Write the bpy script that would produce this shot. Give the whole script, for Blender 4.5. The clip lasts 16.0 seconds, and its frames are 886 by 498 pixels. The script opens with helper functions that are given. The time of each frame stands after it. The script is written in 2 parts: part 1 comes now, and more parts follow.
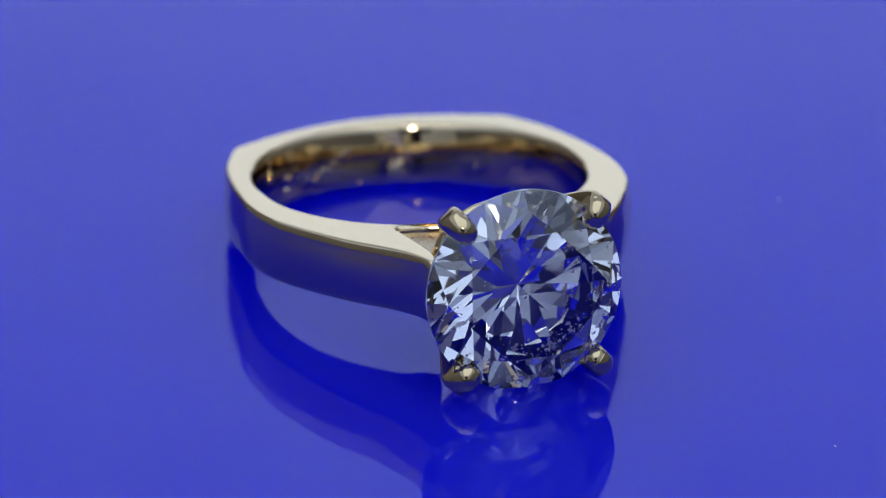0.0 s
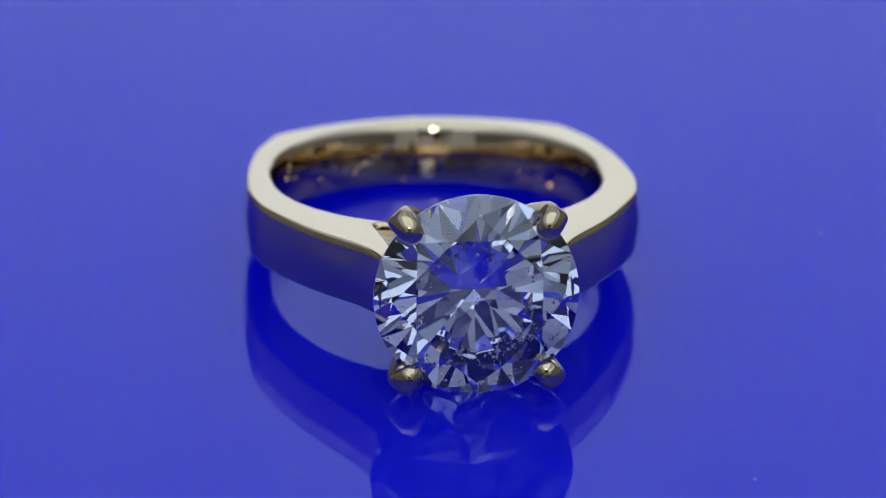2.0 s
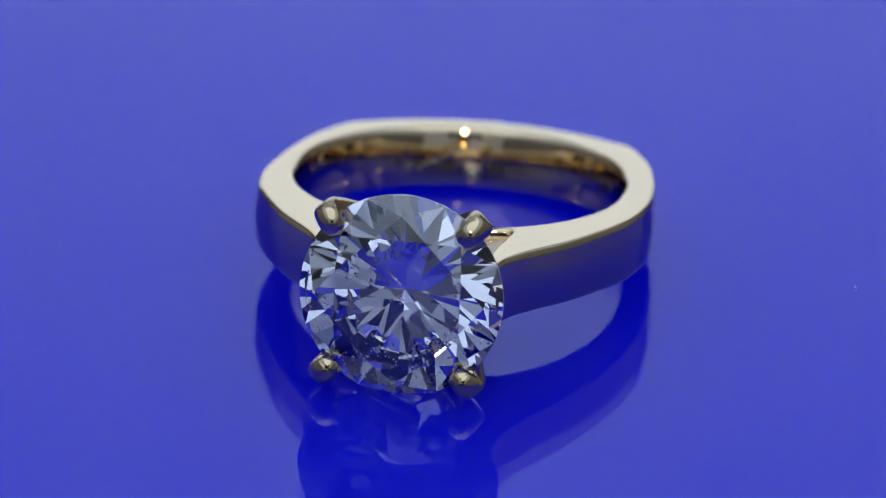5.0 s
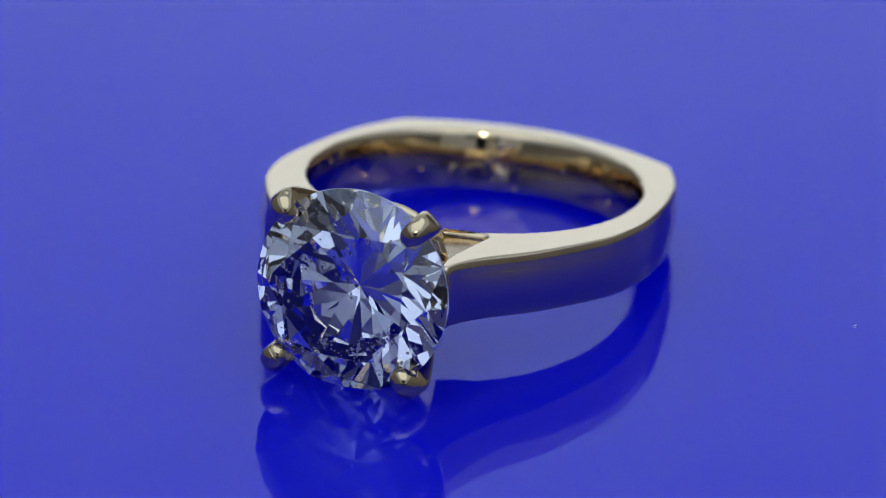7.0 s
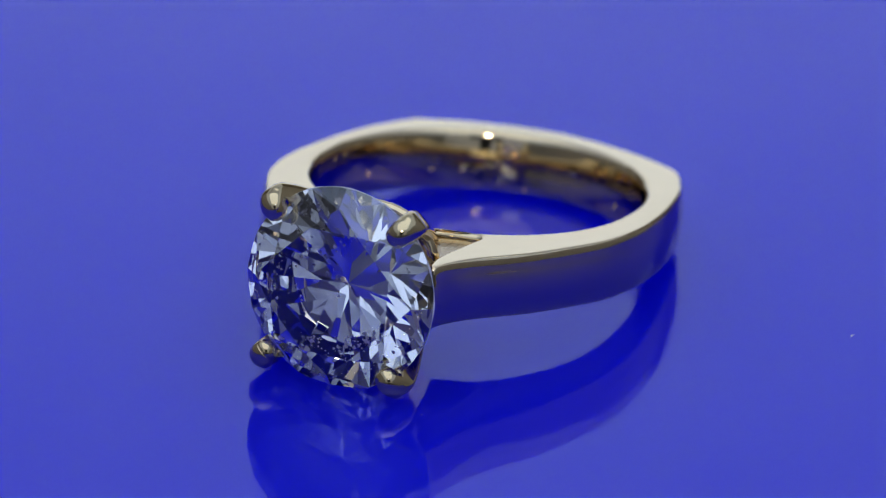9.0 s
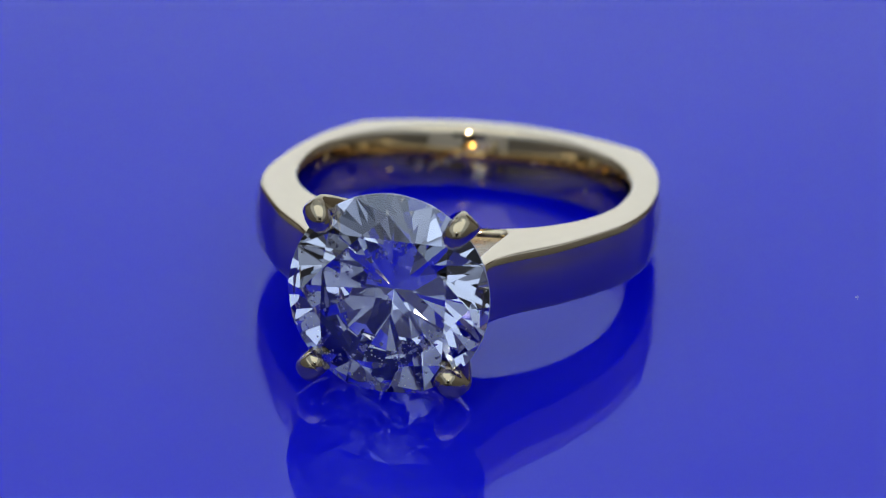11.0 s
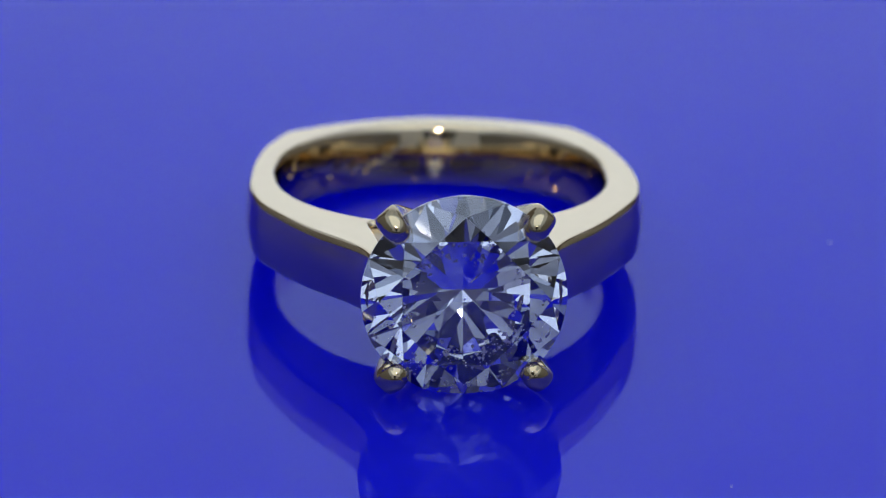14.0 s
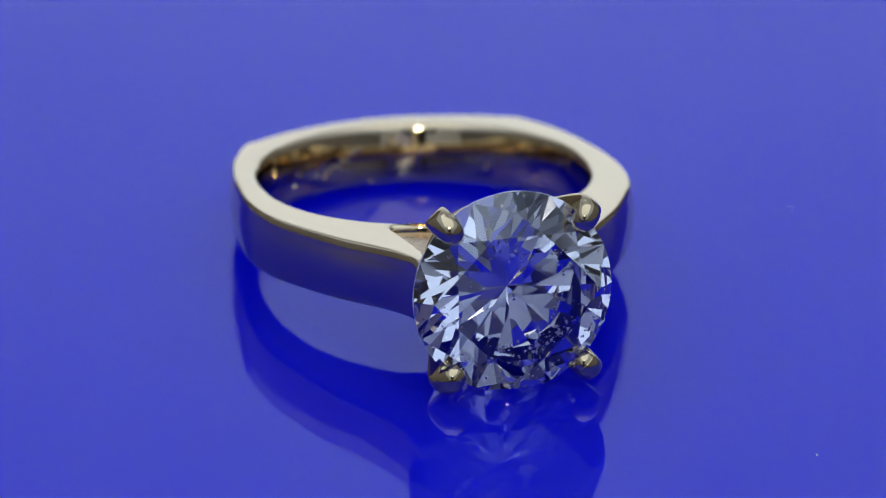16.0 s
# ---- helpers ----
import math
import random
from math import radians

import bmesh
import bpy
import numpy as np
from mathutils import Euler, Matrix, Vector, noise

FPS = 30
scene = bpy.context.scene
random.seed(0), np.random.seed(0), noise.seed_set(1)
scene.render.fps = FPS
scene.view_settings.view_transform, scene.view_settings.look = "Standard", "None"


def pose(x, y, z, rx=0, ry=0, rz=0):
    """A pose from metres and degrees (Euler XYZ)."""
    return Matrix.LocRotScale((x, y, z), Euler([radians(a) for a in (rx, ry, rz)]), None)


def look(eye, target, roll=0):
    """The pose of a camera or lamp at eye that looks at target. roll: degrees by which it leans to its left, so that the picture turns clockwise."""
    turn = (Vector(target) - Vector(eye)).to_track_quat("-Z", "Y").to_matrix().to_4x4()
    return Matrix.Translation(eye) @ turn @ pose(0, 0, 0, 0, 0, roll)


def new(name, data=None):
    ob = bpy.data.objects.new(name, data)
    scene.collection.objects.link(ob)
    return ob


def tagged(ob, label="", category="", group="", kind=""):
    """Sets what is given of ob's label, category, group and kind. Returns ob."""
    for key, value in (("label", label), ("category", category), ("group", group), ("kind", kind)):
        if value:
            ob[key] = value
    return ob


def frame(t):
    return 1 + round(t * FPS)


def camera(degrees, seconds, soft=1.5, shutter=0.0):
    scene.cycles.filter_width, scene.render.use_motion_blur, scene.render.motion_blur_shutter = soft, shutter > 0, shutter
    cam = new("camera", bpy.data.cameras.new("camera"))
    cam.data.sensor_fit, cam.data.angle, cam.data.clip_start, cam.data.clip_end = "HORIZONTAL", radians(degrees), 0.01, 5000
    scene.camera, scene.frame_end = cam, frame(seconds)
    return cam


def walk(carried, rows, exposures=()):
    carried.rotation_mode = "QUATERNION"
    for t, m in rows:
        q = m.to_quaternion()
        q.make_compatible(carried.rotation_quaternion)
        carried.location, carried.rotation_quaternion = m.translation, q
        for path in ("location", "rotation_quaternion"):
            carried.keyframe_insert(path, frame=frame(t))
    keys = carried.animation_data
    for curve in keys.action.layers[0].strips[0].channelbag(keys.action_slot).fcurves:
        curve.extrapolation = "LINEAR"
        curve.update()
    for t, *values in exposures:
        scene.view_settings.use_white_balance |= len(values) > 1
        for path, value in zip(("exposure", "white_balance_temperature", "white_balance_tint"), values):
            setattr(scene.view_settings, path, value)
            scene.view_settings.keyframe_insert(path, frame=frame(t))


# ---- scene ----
from mathutils.geometry import tessellate_polygon

U = 0.005                      # the stone's radius in metres
SECONDS, TURN_BACK = 16.0, 8.25
START, RATE = 19.645, -6.009   # the turntable's angle at the start, degrees a second

cam = camera(9.0, SECONDS, soft=1.0)
EYE, AIM = (0.0, -0.255837, 0.118338), (0.000795, -0.000932, 0.00248)
walk(cam, [(0.0, look(EYE, AIM, 1.364)), (SECONDS, look(EYE, AIM, 1.364))])
cam.data.dof.use_dof = True
cam.data.dof.focus_distance = 0.271
cam.data.dof.aperture_fstop = 42.0


def turntable_angle(t):
    return START + RATE * (t if t <= TURN_BACK else 2 * TURN_BACK - t)


# ---------------------------------------------------------------- light
world = bpy.data.worlds.new("studio")
scene.world = world
world.use_nodes = True
world.node_tree.nodes["Background"].inputs[0].default_value = (0.6, 0.7, 1.0, 1)
world.node_tree.nodes["Background"].inputs[1].default_value = 0.02


def area_lamp(name, eye, target, sx, sy, watts, colour):
    data = bpy.data.lights.new(name, "AREA")
    data.shape, data.size, data.size_y, data.energy, data.color = "RECTANGLE", sx, sy, watts, colour
    ob = new(name, data)
    ob.matrix_world = look(eye, target)
    return ob


area_lamp("softbox_light", (0, -0.16, 0.535), (0, -0.1599, 0), 0.66, 0.76, 1.5, (0.64, 0.78, 1.0))
# added fill, hidden from the ring: brightens the back wall mirrored in disc and gold
area_lamp("backdrop_fill", (0, 0.20, -0.005), (0, 0.40, 0.295), 0.30, 0.04, 0.71, (0.80, 0.90, 1.0))
area_lamp("spark_light", (0.004, -0.262, 0.215), (0, 0, 0.004), 0.016, 0.016, 0.20, (1.0, 0.96, 0.9))


# ---------------------------------------------------------------- materials
def material(name):
    m = bpy.data.materials.new(name)
    m.use_nodes = True
    nt = m.node_tree
    return m, nt, nt.nodes["Principled BSDF"]


def node(nt, kind, **values):
    n = nt.nodes.new(kind)
    for k, v in values.items():
        n.inputs[k].default_value = v
    return n


def noise_tex(nt, scale, detail=3.0, rough=0.55):
    co = nt.nodes.new("ShaderNodeTexCoord")
    n = node(nt, "ShaderNodeTexNoise", Scale=scale, Detail=detail, Roughness=rough)
    nt.links.new(co.outputs["Object"], n.inputs["Vector"])
    return n


def ramp(nt, src, a, b, lo=0.35, hi=0.65):
    r = nt.nodes.new("ShaderNodeValToRGB")
    r.color_ramp.elements[0].position, r.color_ramp.elements[0].color = lo, (*a, 1)
    r.color_ramp.elements[1].position, r.color_ramp.elements[1].color = hi, (*b, 1)
    nt.links.new(src, r.inputs[0])
    return r.outputs[0]


def bump(nt, bsdf, src, strength, distance):
    b = node(nt, "ShaderNodeBump", Strength=strength, Distance=distance)
    nt.links.new(src, b.inputs["Height"])
    nt.links.new(b.outputs[0], bsdf.inputs["Normal"])


def make_gold(name, rough, tint=(0.86, 0.665, 0.39), bump_strength=0.03):
    m, nt, p = material(name)
    p.inputs["Metallic"].default_value = 1.0
    n = noise_tex(nt, 900.0)
    nt.links.new(ramp(nt, n.outputs[0], [c * 0.97 for c in tint], tint), p.inputs["Base Color"])
    n2 = noise_tex(nt, 5000.0, 2.0)
    nt.links.new(ramp(nt, n2.outputs[0], (rough * 0.8,) * 3, (rough * 1.25,) * 3), p.inputs["Roughness"])
    bump(nt, p, n.outputs[0], bump_strength, 0.00002)
    return m


GOLD = make_gold("polished_gold", 0.045)
# the band's gold with a darker tint, standing in for dark reflections on the claws
GOLD_TIP = make_gold("dimmed_gold", 0.06, (0.77, 0.595, 0.33))
GOLD_SATIN = make_gold("satin_gold", 0.30, (0.66, 0.52, 0.34))


def make_diamond():
    m, nt, p = material("diamond")
    out = nt.nodes["Material Output"]
    nt.nodes.remove(p)
    g = nt.nodes.new("ShaderNodeBsdfGlass")
    g.inputs["Color"].default_value = (0.985, 0.985, 1.0, 1)
    g.inputs["Roughness"].default_value = 0.0
    g.inputs["IOR"].default_value = 2.418
    nt.links.new(g.outputs[0], out.inputs["Surface"])
    return m


DIAMOND = make_diamond()


def make_girdle():
    m, nt, p = material("bruted_girdle")
    n = noise_tex(nt, 3000.0)
    nt.links.new(ramp(nt, n.outputs[0], (0.80, 0.84, 0.92), (0.9, 0.93, 1.0)), p.inputs["Base Color"])
    p.inputs["Roughness"].default_value = 0.35
    p.inputs["IOR"].default_value = 2.4
    p.inputs["Transmission Weight"].default_value = 0.6
    return m


GIRDLE = make_girdle()


def make_acrylic():
    m, nt, p = material("blue_acrylic")
    n = noise_tex(nt, 14.0, 2.0)
    nt.links.new(ramp(nt, n.outputs[0], (0.004, 0.006, 0.90), (0.005, 0.007, 0.93)), p.inputs["Base Color"])
    p.inputs["Roughness"].default_value = 0.015
    p.inputs["IOR"].default_value = 1.5
    p.inputs["Subsurface Weight"].default_value = 1.0
    p.inputs["Subsurface Radius"].default_value = (0.3, 0.3, 1.0)
    p.inputs["Subsurface Scale"].default_value = 0.035
    return m


ACRYLIC = make_acrylic()


def plain(name, a, b, rough, scale, metal=0.0):
    m, nt, p = material(name)
    n = noise_tex(nt, scale)
    nt.links.new(ramp(nt, n.outputs[0], a, b), p.inputs["Base Color"])
    p.inputs["Roughness"].default_value = rough
    p.inputs["Metallic"].default_value = metal
    bump(nt, p, n.outputs[0], 0.2, 0.0005)
    return m


CURTAIN = plain("grey_board", (0.25, 0.235, 0.225), (0.31, 0.29, 0.28), 0.9, 70.0)
DARK = plain("dark_board", (0.13, 0.11, 0.09), (0.17, 0.14, 0.12), 0.9, 70.0)
DRAPE = plain("grey_cloth", (0.80, 0.79, 0.80), (0.85, 0.84, 0.85), 0.9, 70.0)
FABRIC = plain("white_fabric", (0.74, 0.78, 0.86), (0.78, 0.82, 0.90), 0.9, 60.0)
BLACK = plain("black_plastic", (0.012, 0.012, 0.014), (0.02, 0.02, 0.022), 0.5, 90.0)
BENCH = plain("grey_bench", (0.16, 0.16, 0.18), (0.2, 0.2, 0.22), 0.6, 30.0)
FLECK, fleck_nodes, fleck_bsdf = material("white_fleck")
fleck_bsdf.inputs["Base Color"].default_value = (1.0, 0.96, 0.98, 1)
fleck_bsdf.inputs["Roughness"].default_value = 0.35
DUST = plain("pale_dust", (0.5, 0.5, 0.55), (0.6, 0.6, 0.65), 0.8, 900.0)


# ---------------------------------------------------------------- mesh helpers
def part(name, bm, mat, parent=None, label=""):
    bmesh.ops.recalc_face_normals(bm, faces=bm.faces)
    me = bpy.data.meshes.new(name)
    bm.to_mesh(me)
    bm.free()
    me.materials.append(mat)
    ob = new(name, me)
    ob.parent = parent
    if label:
        tagged(ob, label)
    return ob


def box(x0, x1, y0, y1, z0, z1, bevel=0.0):
    bm = bmesh.new()
    bmesh.ops.create_cube(bm, size=1.0)
    for v in bm.verts:
        v.co = ((x0 + x1) / 2 + v.co.x * (x1 - x0), (y0 + y1) / 2 + v.co.y * (y1 - y0), (z0 + z1) / 2 + v.co.z * (z1 - z0))
    if bevel:
        bmesh.ops.bevel(bm, geom=list(bm.edges), offset=bevel, segments=3, affect="EDGES", profile=0.5)
    return bm


def lathe(rows, seg, smooth=True):
    """A solid of revolution about z from rows of (radius, height), closed at both ends."""
    bm = bmesh.new()
    rings = [[bm.verts.new((r * math.cos(2 * math.pi * i / seg), r * math.sin(2 * math.pi * i / seg), z)) for i in range(seg)] for r, z in rows]
    for a, b in zip(rings, rings[1:]):
        for i in range(seg):
            f = bm.faces.new((a[i], a[(i + 1) % seg], b[(i + 1) % seg], b[i]))
            f.smooth = smooth
    bm.faces.new(rings[0])
    bm.faces.new(rings[-1])
    return bm


# ---------------------------------------------------------------- the light tent, unseen, added to shape light and reflections
def panel(name, x0, x1, y0, y1, z0, z1, label, mat=None):
    ob = part(name, box(x0, x1, y0, y1, z0, z1), mat or FABRIC)
    return tagged(ob, label, "wall", kind="structure")


TX, TY0, TY1, TH, ZT = 0.35, -0.60, 0.40, 0.55, -0.02
for side, word in ((-1, "west"), (1, "east")):
    x0, x1 = sorted((side * TX, side * (TX + 0.01)))
    panel("wall_" + word, x0, x1, TY0, TY1, ZT, TH, "unseen white fabric side wall, added to bounce light")
    # added board, out of view: keeps the band's low side reflections dark
    x0, x1 = sorted((side * (TX - 0.004), side * (TX - 0.010)))
    panel("skirt_" + word, x0, x1, TY0 + 0.004, TY1 - 0.01, ZT, 0.26, "unseen dull grey board, added to darken side reflections", CURTAIN)
# added dark flanks, out of view: they darken what the band's sides mirror
for side, word in ((-1, "west"), (1, "east")):
    x0, x1 = sorted((side * 0.19, side * (TX - 0.012)))
    panel("skirt_north_" + word, x0, x1, TY1 - 0.010, TY1 - 0.004, ZT, 0.27, "unseen dark brown board, added to narrow the bright back wall", DARK)
panel("wall_north", -TX - 0.01, TX + 0.01, TY1, TY1 + 0.01, ZT, TH, "unseen white fabric back wall, added as a bright reflection")
# added low dark strip, out of view: gives stone and claws their dark patches
panel("skirt_south", -TX + 0.012, TX - 0.012, TY0 + 0.004, TY0 + 0.010, ZT, 0.10, "unseen dark brown board, added to darken stone and claw reflections", DARK)
panel("wall_south", -TX - 0.01, TX + 0.01, TY0 - 0.01, TY0, ZT, TH, "unseen pale grey front curtain, added to brighten the stone", DRAPE)
tagged(part("ceiling", box(-TX - 0.01, TX + 0.01, TY0 - 0.01, TY1 + 0.01, TH, TH + 0.01), FABRIC),
       "unseen white fabric top, added to bounce light", "ceiling", kind="structure")
tagged(part("floor", box(-TX - 0.01, TX + 0.01, TY0 - 0.01, TY1 + 0.01, ZT - 0.02, ZT), BENCH),
       "plain grey bench top under the turntable", "floor", kind="structure")


def photo_camera():
    """The dark camera that films the ring: body and viewfinder stay behind the eye."""
    way = (Vector(AIM) - Vector(EYE)).normalized()
    top = tagged(new("film_camera"), "black plastic film camera on a thin stand", "camera")
    top.matrix_world = look(Vector(EYE) - way * 0.03, AIM, 0)
    part("body", box(-0.068, 0.068, -0.046, 0.046, 0.0, 0.05, 0.008), BLACK, top)
    part("viewfinder", box(-0.024, 0.024, 0.0465, 0.066, 0.004, 0.045, 0.005), BLACK, top)
    part("stand", box(-0.022, 0.022, -0.145, -0.0465, 0.008, 0.044, 0.004), BLACK, top)


photo_camera()


# ---------------------------------------------------------------- the turntable
def turntable():
    top = tagged(new("turntable"), "glossy deep blue acrylic turntable disc, mirror smooth", "turntable")
    e = 0.0008
    part("disc", lathe([(0.119, -0.008), (0.12, -0.008 + e), (0.12, -e), (0.12 - e, 0.0)], 160), ACRYLIC, top)
    part("base", lathe([(0.07, ZT), (0.07, -0.0085), (0.068, -0.008)], 96), BLACK, top, "black turntable base")
    rnd = random.Random(11)
    for r, a in ((0.02590, radians(-60.72)), (0.02156, radians(12.70))):
        bm = bmesh.new()
        bmesh.ops.create_icosphere(bm, subdivisions=1, radius=1.0)
        long, turn = rnd.uniform(0.00006, 0.00012), rnd.uniform(0, 3.1)
        m = Matrix.Translation((r * math.cos(a), r * math.sin(a), 0.00002)) @ Matrix.Rotation(turn, 4, "Z") @ Matrix.Diagonal((long, 0.000025, 0.00002, 1))
        bm.transform(m)
        part("dust_speck", bm, DUST, top, "tiny pale dust fleck")
    return top


table = turntable()

# ---------------------------------------------------------------- the ring
TILT = radians(7.278)
X_AXIS = Vector((1, 0, 0))
D_AXIS = Vector((0, -math.cos(TILT), math.sin(TILT)))
A_AXIS = Vector((0, math.sin(TILT), math.cos(TILT)))
ORIGIN = Vector((0.1811, -2.2913, math.cos(TILT) - 0.040))


def at(x, d, h):
    """From the ring's own units (across, towards the stone's table, along the finger) to metres."""
    return (ORIGIN + X_AXIS * x + D_AXIS * d + A_AXIS * h) * U


def smooth_path(points, steps):
    """Catmull-Rom through 2D or 3D points."""
    p = [Vector(q) for q in points]
    p = [p[0] * 2 - p[1]] + p + [p[-1] * 2 - p[-2]]
    out = []
    for i in range(1, len(p) - 2):
        for k in range(steps):
            t = k / steps
            a, b, c, d = p[i - 1], p[i], p[i + 1], p[i + 2]
            out.append(0.5 * (2 * b + (c - a) * t + (2 * a - 5 * b + 4 * c - d) * t * t + (3 * b - a - 3 * c + d) * t ** 3))
    out.append(p[-2])
    return out


H_TOP, H_LOW = 0.331, -0.296
HOLE_D, HOLE_R = -2.97, 1.626


def shank_outline():
    """The shank's outer contour, horns and bridge included: half of it, then mirrored."""
    back = smooth_path([(0.0, -5.15), (0.5, -5.09), (1.0, -4.94), (1.36, -4.77)], 8)
    corner = smooth_path([(1.36, -4.77), (1.50, -4.68), (1.61, -4.50)], 5)
    side = smooth_path([(1.61, -4.50), (1.78, -4.10), (1.91, -3.55), (1.97, -3.05), (1.975, -2.65), (1.92, -2.26), (1.80, -1.90),
                        (1.46, -1.25), (1.10, -0.75), (0.95, -0.47), (0.885, -0.24)], 7)
    horn = [Vector(q) for q in ((0.86, -0.21), (0.80, -0.21))]
    pocket = smooth_path([(0.77, -0.27), (0.75, -0.55), (0.79, -1.0), (0.835, -1.36)], 6)
    bridge = smooth_path([(0.80, -1.40), (0.55, -1.36), (0.28, -1.28), (0.0, -1.26)], 6)
    half = back + corner[1:] + side[1:] + horn + pocket + bridge
    mirrored = []
    for q in half[-2:0:-1]:
        s = min(max((-1.6 - q.y) / 1.5, 0.0), 1.0)
        mirrored.append(Vector((-q.x * (1 - 0.025 * s), q.y + 0.05 * s * min(q.x / 1.5, 1.0))))
    return half + mirrored


def inward(loop, sign):
    n = len(loop)
    out = []
    for i in range(n):
        a, b, c = loop[i - 1], loop[i], loop[(i + 1) % n]
        t = ((b - a).normalized() + (c - b).normalized())
        t = t.normalized() if t.length > 1e-6 else (c - b).normalized()
        out.append(Vector((-t.y, t.x)) * sign)
    return out


def rounded_steps(r_flat, r_high, count):
    """(inset, drop) pairs of a rounded edge."""
    return [(r_flat * (1 - math.cos(a)), r_high * (1 - math.sin(a))) for a in [math.pi / 2 * k / count for k in range(count + 1)]][:-1] + [(r_flat, 0.0)]


def shank():
    bm = bmesh.new()
    outer = shank_outline()
    inner = [Vector((HOLE_R * math.sin(2 * math.pi * i / 160), HOLE_D - HOLE_R * math.cos(2 * math.pi * i / 160))) for i in range(160)]
    caps, edge = {1: [], -1: []}, {1: [], -1: []}
    for loop, sign, rf, rh, rb in ((outer, 1, 0.05, 0.10, 0.020), (inner, -1, 0.06, 0.10, 0.012)):
        nrm = inward(loop, sign)
        # the inner wall flares outwards to the top at the back of the band
        flare = [0.0 if sign > 0 else 0.22 * max((HOLE_D - p.y) / HOLE_R, 0.0) ** 1.2 for p in loop]
        lift = -0.036 if sign > 0 else 0.0
        rings = [[] for _ in range(23)]
        for p, m, w in zip(loop, nrm, flare):
            f, g = rf, rh
            steps = [(rb + i, d) for i, d in rounded_steps(f, g, 6)] + [(rb + f + 0.012, 0.0)]
            lo, hi = H_LOW + g, H_TOP - g
            rows = [(i, H_LOW + d) for i, d in reversed(steps)]
            rows += [(rb * k * k, (lo + hi) / 2 + (hi - lo) / 2 * k) for k in (-0.75, -0.5, -0.25, 0.0, 0.25, 0.5, 0.75)]
            rows += [(i, H_TOP - d) for i, d in steps]
            for ring_row, (inset, h) in zip(rings, rows):
                ring_row.append(bm.verts.new(at(*(p + m * (inset + lift + w * (0.62 + 0.38 * (h - H_LOW) / (H_TOP - H_LOW)))), h)))
            edge[sign].append(p + m * (rb + f + 0.012 + lift + w))
        n = len(loop)
        for a, b in zip(rings, rings[1:]):
            for i in range(n):
                bm.faces.new((a[i], a[(i + 1) % n], b[(i + 1) % n], b[i])).smooth = True
        caps[-1].append(rings[0])
        caps[1].append(rings[-1])
    for side in (1, -1):
        rings = caps[side]
        flat = [[Vector((q.x, q.y, 0)) for q in edge[k]] for k in (1, -1)]
        verts = rings[0] + rings[1]
        for tri in tessellate_polygon(flat):
            bm.faces.new([verts[k] for k in tri]).smooth = True
    return bm


def brilliant():
    """A round brilliant: table, stars, kites, halves, round girdle, pavilion mains and halves."""
    bm = bmesh.new()
    tan_c, tan_p = math.tan(radians(34.0)), math.tan(radians(41.2))
    rt, half = 0.665, 0.023
    z_table = half + (1 - rt) * tan_c
    z_cul = -half - tan_p
    rm, rl = 0.835, 0.235
    c8 = math.cos(radians(22.5))

    def pt(r, deg, z):
        return Vector((r * math.cos(radians(deg)), r * math.sin(radians(deg)), z))

    kite = [22.5 + 45 * k for k in range(8)]
    T = [pt(rt, a, z_table) for a in kite]
    M = [pt(rm, a + 22.5, half + (1 - rm * c8) * tan_c) for a in kite]
    L = [pt(rl, a + 22.5, z_cul + rl * c8 * tan_p) for a in kite]
    Gt = [pt(1, 22.5 * k, half) for k in range(16)]
    Gb = [pt(1, 22.5 * k, -half) for k in range(16)]
    C = Vector((0, 0, z_cul))
    N = 6

    def scallop(apex, g, k):
        a, b = g[k % 16], g[(k + 1) % 16]
        n = (a - apex).cross(b - apex)
        row = []
        for j in range(N + 1):
            q = pt(1, 22.5 * (k + j / N), 0)
            q.z = apex.z - (n.x * (q.x - apex.x) + n.y * (q.y - apex.y)) / n.z
            row.append(q)
        return row

    def face(points):
        bm.faces.new([bm.verts.new(at(q.x * 0.994, q.z * 0.99, q.y * 1.004 + 0.002)) for q in points])

    face(T)
    for i in range(8):
        j = (i + 1) % 8
        g0, g1, g2 = 2 * i + 1, 2 * i + 2, 2 * i + 3
        face([T[i], M[i], T[j]])
        face([T[i], M[i - 1], Gt[g0], M[i]])
        face([C, L[i], Gb[g0], L[i - 1]])
        for k in (g0, g1):
            top, low = scallop(M[i], Gt, k), scallop(L[i], Gb, k)
            face([M[i]] + top)
            face([L[i]] + low)
            for q in range(N):
                face([top[q], top[q + 1], low[q + 1], low[q]])
                bm.faces.ensure_lookup_table()
                bm.faces[-1].material_index = 1
    bmesh.ops.remove_doubles(bm, verts=bm.verts, dist=1e-7)
    return bm


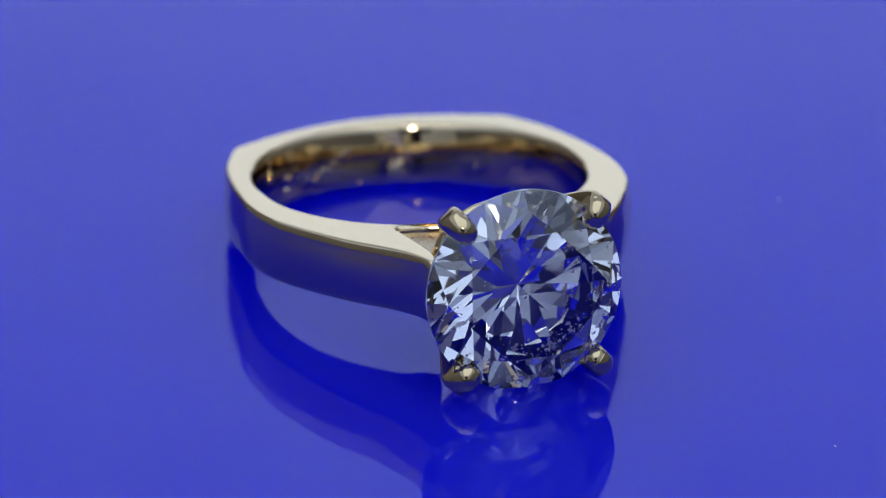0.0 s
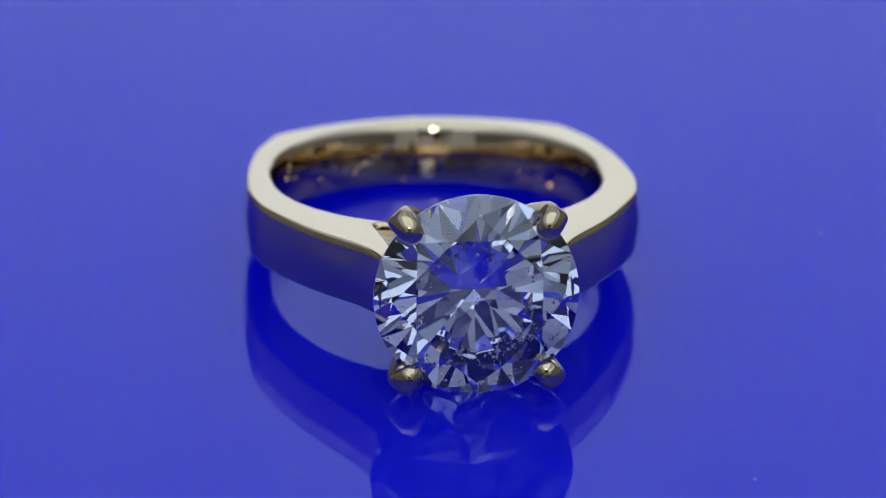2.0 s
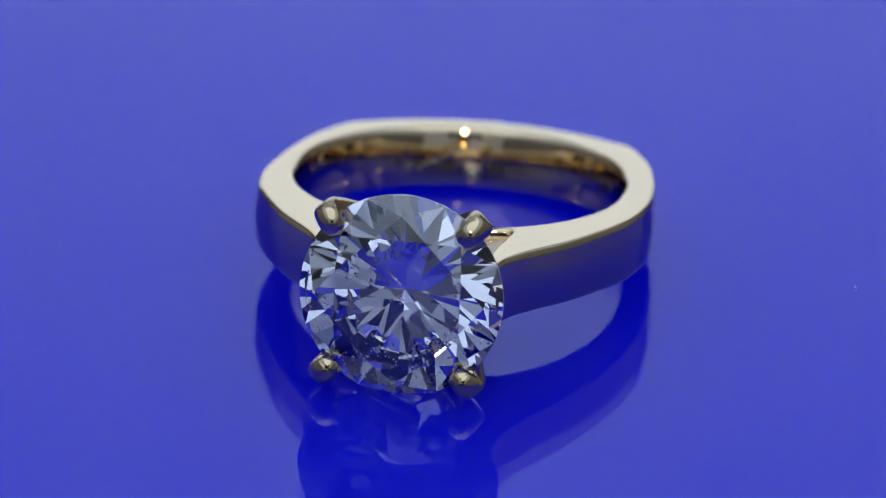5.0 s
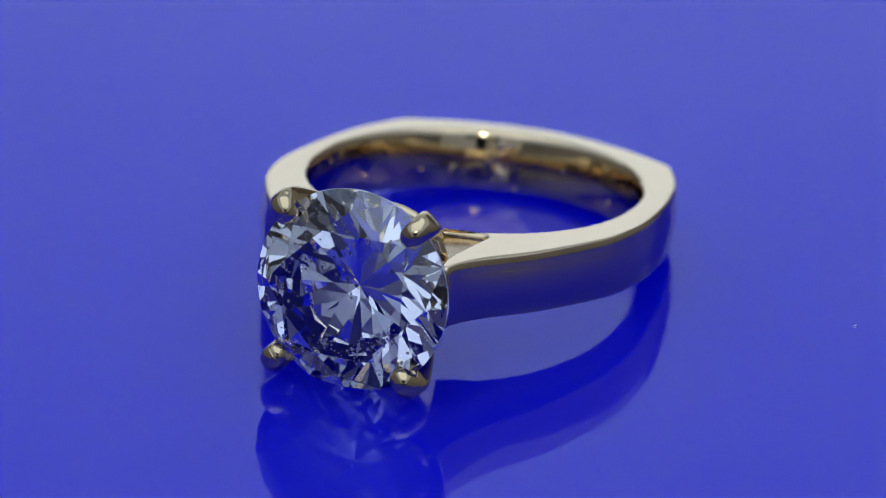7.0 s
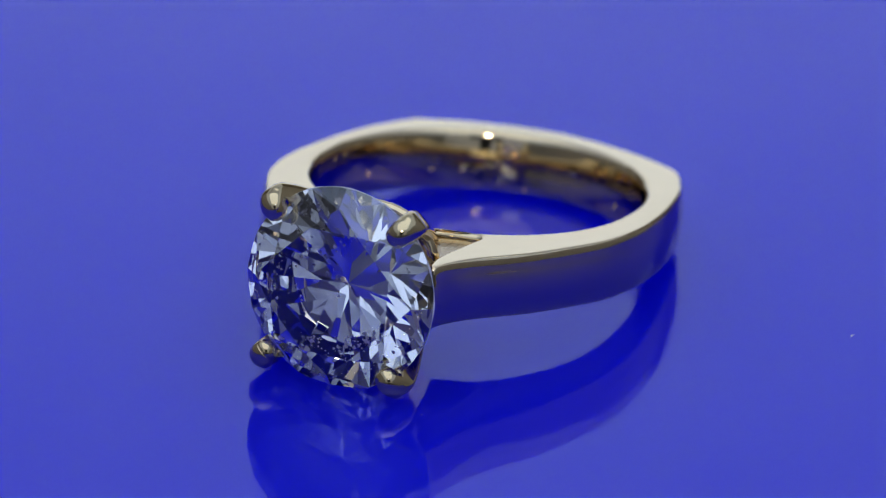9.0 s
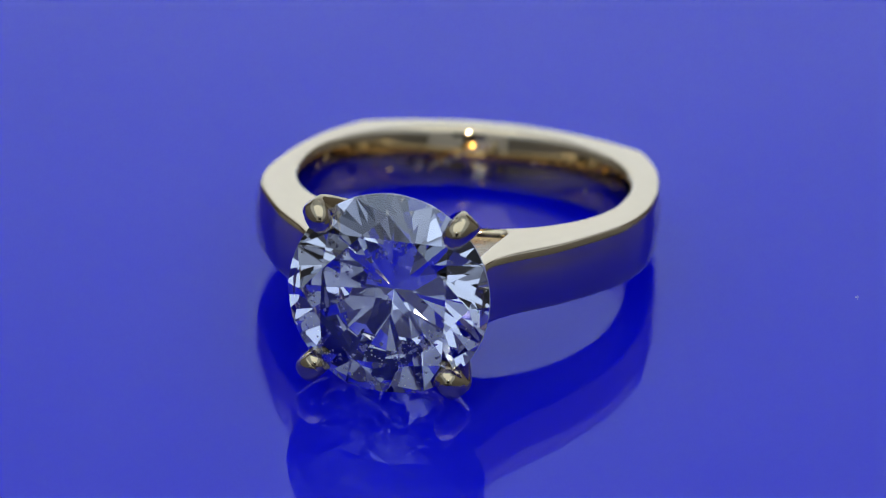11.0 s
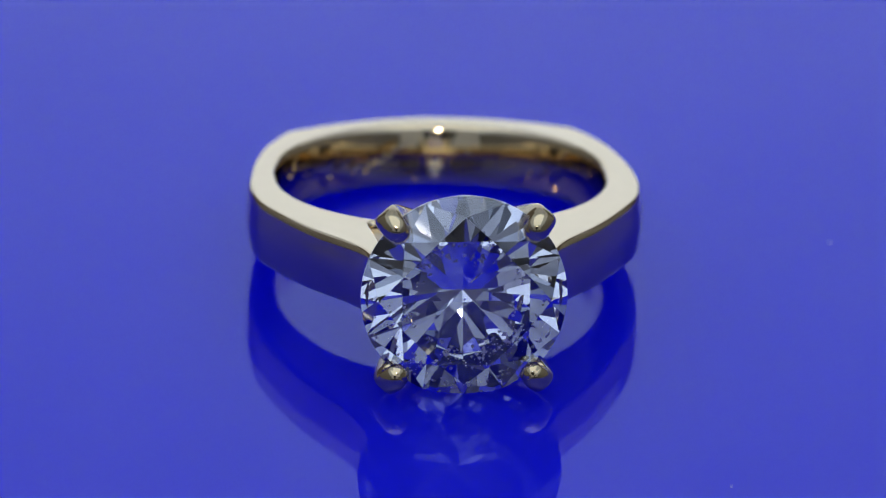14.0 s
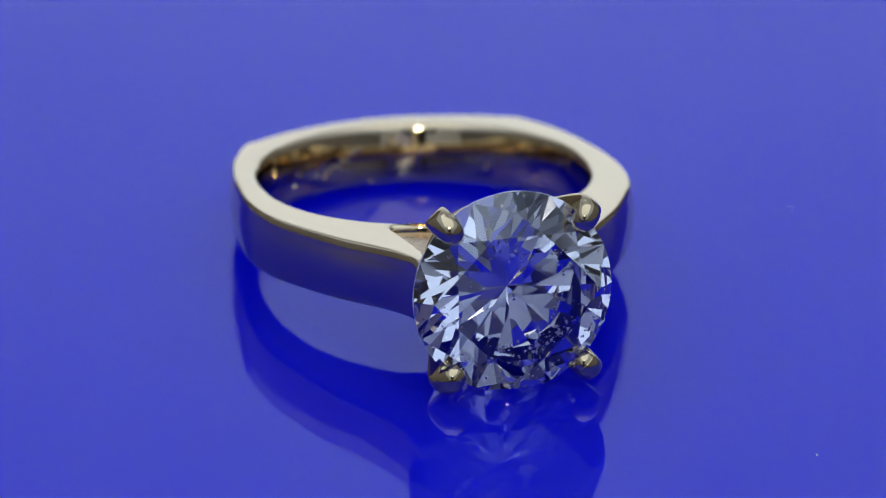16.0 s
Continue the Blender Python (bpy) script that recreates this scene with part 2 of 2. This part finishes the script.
def inclusions():
    """Tiny crystals inside the stone, most of them under one side of the crown."""
    rnd = random.Random(7)
    bm = bmesh.new()
    nests = ((-75, 0.56, 0.13), (-52, 0.52, 0.12), (-108, 0.54, 0.13), (-38, 0.60, 0.10), (-28, 0.80, 0.03), (-62, 0.80, 0.04),
             (-98, 0.82, 0.04), (-125, 0.78, 0.05), (-160, 0.72, 0.06), (165, 0.55, 0.10), (35, 0.62, 0.08), (95, 0.45, 0.05), (-90, 0.05, -0.3))
    for k in range(180):
        a0, r0, z0 = nests[k % 4 if k < 90 else 4 + k % 5 if k < 155 else k % 13]
        a, r, z = rnd.gauss(a0, 9), min(rnd.gauss(r0, 0.04), 0.86), z0 + rnd.uniform(-0.05, 0.03)
        s = rnd.choice((0.004, 0.006, 0.008, 0.010, 0.013, 0.018, 0.024))
        c = Vector((r * math.cos(radians(a)), r * math.sin(radians(a)), z))
        ends = [Vector([rnd.uniform(0.5, 1.4) * s * sign if i == ax else rnd.uniform(-0.3, 0.3) * s for i in range(3)]) for ax in range(3) for sign in (1, -1)]
        v = [bm.verts.new(at((c + e).x, (c + e).z, (c + e).y)) for e in ends]
        for i in (0, 1):
            for j in (2, 3):
                for q in (4, 5):
                    bm.faces.new((v[i], v[j], v[q]))
    return bm


def swept(path, widths, power, seg=28, tip=True):
    """A bar along a 3D path in the ring's units with a rounded-square section that turns round at its tip."""
    bm = bmesh.new()
    rings = []
    side = None
    n = len(path)
    for i, p in enumerate(path):
        t = (path[min(i + 1, n - 1)] - path[max(i - 1, 0)]).normalized()
        if side is None:
            side = t.cross(Vector((0, 1, 0))).normalized()
        side = (side - t * side.dot(t)).normalized()
        other = t.cross(side)
        e = 2 / power[i]
        ring = []
        for k in range(seg):
            a = 2 * math.pi * (k + 0.5) / seg
            c, s = math.cos(a), math.sin(a)
            q = p + side * (widths[i][0] * math.copysign(abs(c) ** e, c)) + other * (widths[i][1] * math.copysign(abs(s) ** e, s))
            ring.append(bm.verts.new(at(*q)))
        rings.append(ring)
    for a, b in zip(rings, rings[1:]):
        for i in range(seg):
            bm.faces.new((a[i], a[(i + 1) % seg], b[(i + 1) % seg], b[i])).smooth = True
    bm.faces.new(rings[0])
    bm.faces.new(rings[-1]).smooth = True
    return bm


def prong(sx, sh):
    """One claw: it leaves the basket, passes outside the girdle and folds its round tip over the crown."""
    def p(r, d):
        return Vector((sx * r * 0.675, d, sh * r * (0.735 if sh > 0 else 0.75)))
    path = smooth_path([p(0.34, -1.30), p(0.66, -0.72), p(0.94, -0.20), p(1.03, 0.0), p(1.055, 0.09), p(1.045, 0.16), p(1.00, 0.205), p(0.955, 0.205)], 8)
    n = len(path)
    widths, power = [], []
    for i in range(n):
        f = i / (n - 1)
        w = 0.134 if f < 0.5 else 0.134 - 0.020 * ((f - 0.5) / 0.5) ** 1.5
        widths.append((w, w * 0.95))
        power.append(5.0 if f < 0.5 else 5.0 - 2.9 * min((f - 0.5) / 0.2, 1))
    way = (path[-1] - path[-2]).normalized()
    end = path[-1]
    for k in range(1, 9):
        a = math.pi / 2 * k / 8
        path.append(end + way * (0.10 * math.sin(a)))
        c = max(math.cos(a), 0.02)
        widths.append((0.114 * c, 0.108 * c))
        power.append(2.1)
    return swept(path, widths, power)


def basket():
    """The collar that ties the claws together under the stone."""
    bm = bmesh.new()
    seg, r, w = 48, 0.62, 0.06
    rings = []
    for i in range(seg):
        a = 2 * math.pi * i / seg
        rings.append([bm.verts.new(at((r + w * math.cos(b)) * math.cos(a), -0.82 + w * math.sin(b), (r + w * math.cos(b)) * math.sin(a)))
                      for b in [2 * math.pi * k / 10 for k in range(10)]])
    for i in range(seg):
        a, b = rings[i], rings[(i + 1) % seg]
        for k in range(10):
            bm.faces.new((a[k], a[(k + 1) % 10], b[(k + 1) % 10], b[k])).smooth = True
    return bm


def gallery_web(side):
    """The recessed filling between a shoulder, the bridge and the claws."""
    bm = bmesh.new()
    rim = [(0.20, -1.29), (0.55, -1.37), (0.83, -1.40), (0.80, -1.0), (0.76, -0.55), (0.62, -0.50), (0.36, -0.95)]
    low = [bm.verts.new(at(side * x, d, -0.20)) for x, d in rim]
    mid = [bm.verts.new(at(side * x, d, 0.17 + 0.10 * (-0.5 - d))) for x, d in rim]
    n = len(rim)
    for i in range(n):
        bm.faces.new((low[i], low[(i + 1) % n], mid[(i + 1) % n], mid[i]))
    bm.faces.new(low)
    bm.faces.new(mid)
    return bm


def engraving(k, a, h, w, tall, lean):
    """One worn stamped mark on the inner face, a low faceted burr."""
    bm = bmesh.new()
    pts = []
    for dx, dh in ((-w, -tall), (w, -tall), (w, tall), (-w, tall)):
        b = a + (dx + lean * dh) / HOLE_R
        pts.append((b, h + dh))
    low = [bm.verts.new(at((HOLE_R + 0.006) * math.sin(b), HOLE_D - (HOLE_R + 0.006) * math.cos(b), hh)) for b, hh in pts]
    r = HOLE_R - 0.026
    tip = bm.verts.new(at(r * math.sin(a), HOLE_D - r * math.cos(a), h + 0.3 * tall))
    bm.faces.new(low)
    for i in range(4):
        bm.faces.new((low[i], low[(i + 1) % 4], tip))
    return bm


def diamond_ring():
    top = tagged(new("diamond_ring"), "yellow gold solitaire ring with a large diamond, lying on blue acrylic", "ring")
    shank_part = part("shank", shank(), GOLD, top, "polished yellow gold band with squared shoulders")
    stone = part("diamond", brilliant(), DIAMOND, top, "clear round brilliant-cut diamond with small inclusions")
    stone.data.materials.append(GIRDLE)
    tagged(part("inclusion", inclusions(), FLECK, stone, "tiny white crystal flecks"), kind="stuff")
    part("basket", basket(), GOLD, top)
    for sx in (-1, 1):
        for sh in (1, -1):
            part("prong", prong(sx, sh), GOLD_TIP, top, "rounded gold claw")
    rnd = random.Random(3)
    marks = [(-24 + 1.05 * k, -0.04 + 0.014 * k + rnd.uniform(-0.035, 0.035)) for k in range(15)]
    marks += [(-40, -0.05), (-29, -0.07), (-28, -0.03), (-5, -0.2), (38, -0.08), (39, -0.03), (14, 0.1)]
    for k, (deg, h) in enumerate(marks):
        part("stamp_mark", engraving(k, radians(deg), h, rnd.uniform(0.010, 0.024), rnd.uniform(0.012, 0.026), rnd.uniform(-0.3, 0.8)), GOLD_TIP, shank_part)
    for side in (-1, 1):
        part("web", gallery_web(side), GOLD_SATIN, top, "satin gold web between shoulder and head")
    return top


ring = diamond_ring()


# ---------------------------------------------------------------- what moves
def motions():
    times = sorted(set([k * 0.5 for k in range(33)] + [TURN_BACK - 0.05, TURN_BACK, TURN_BACK + 0.05]))
    for thing in (table, ring):
        walk(thing, [(t, pose(0, 0, 0, 0, 0, turntable_angle(t))) for t in times])


motions()
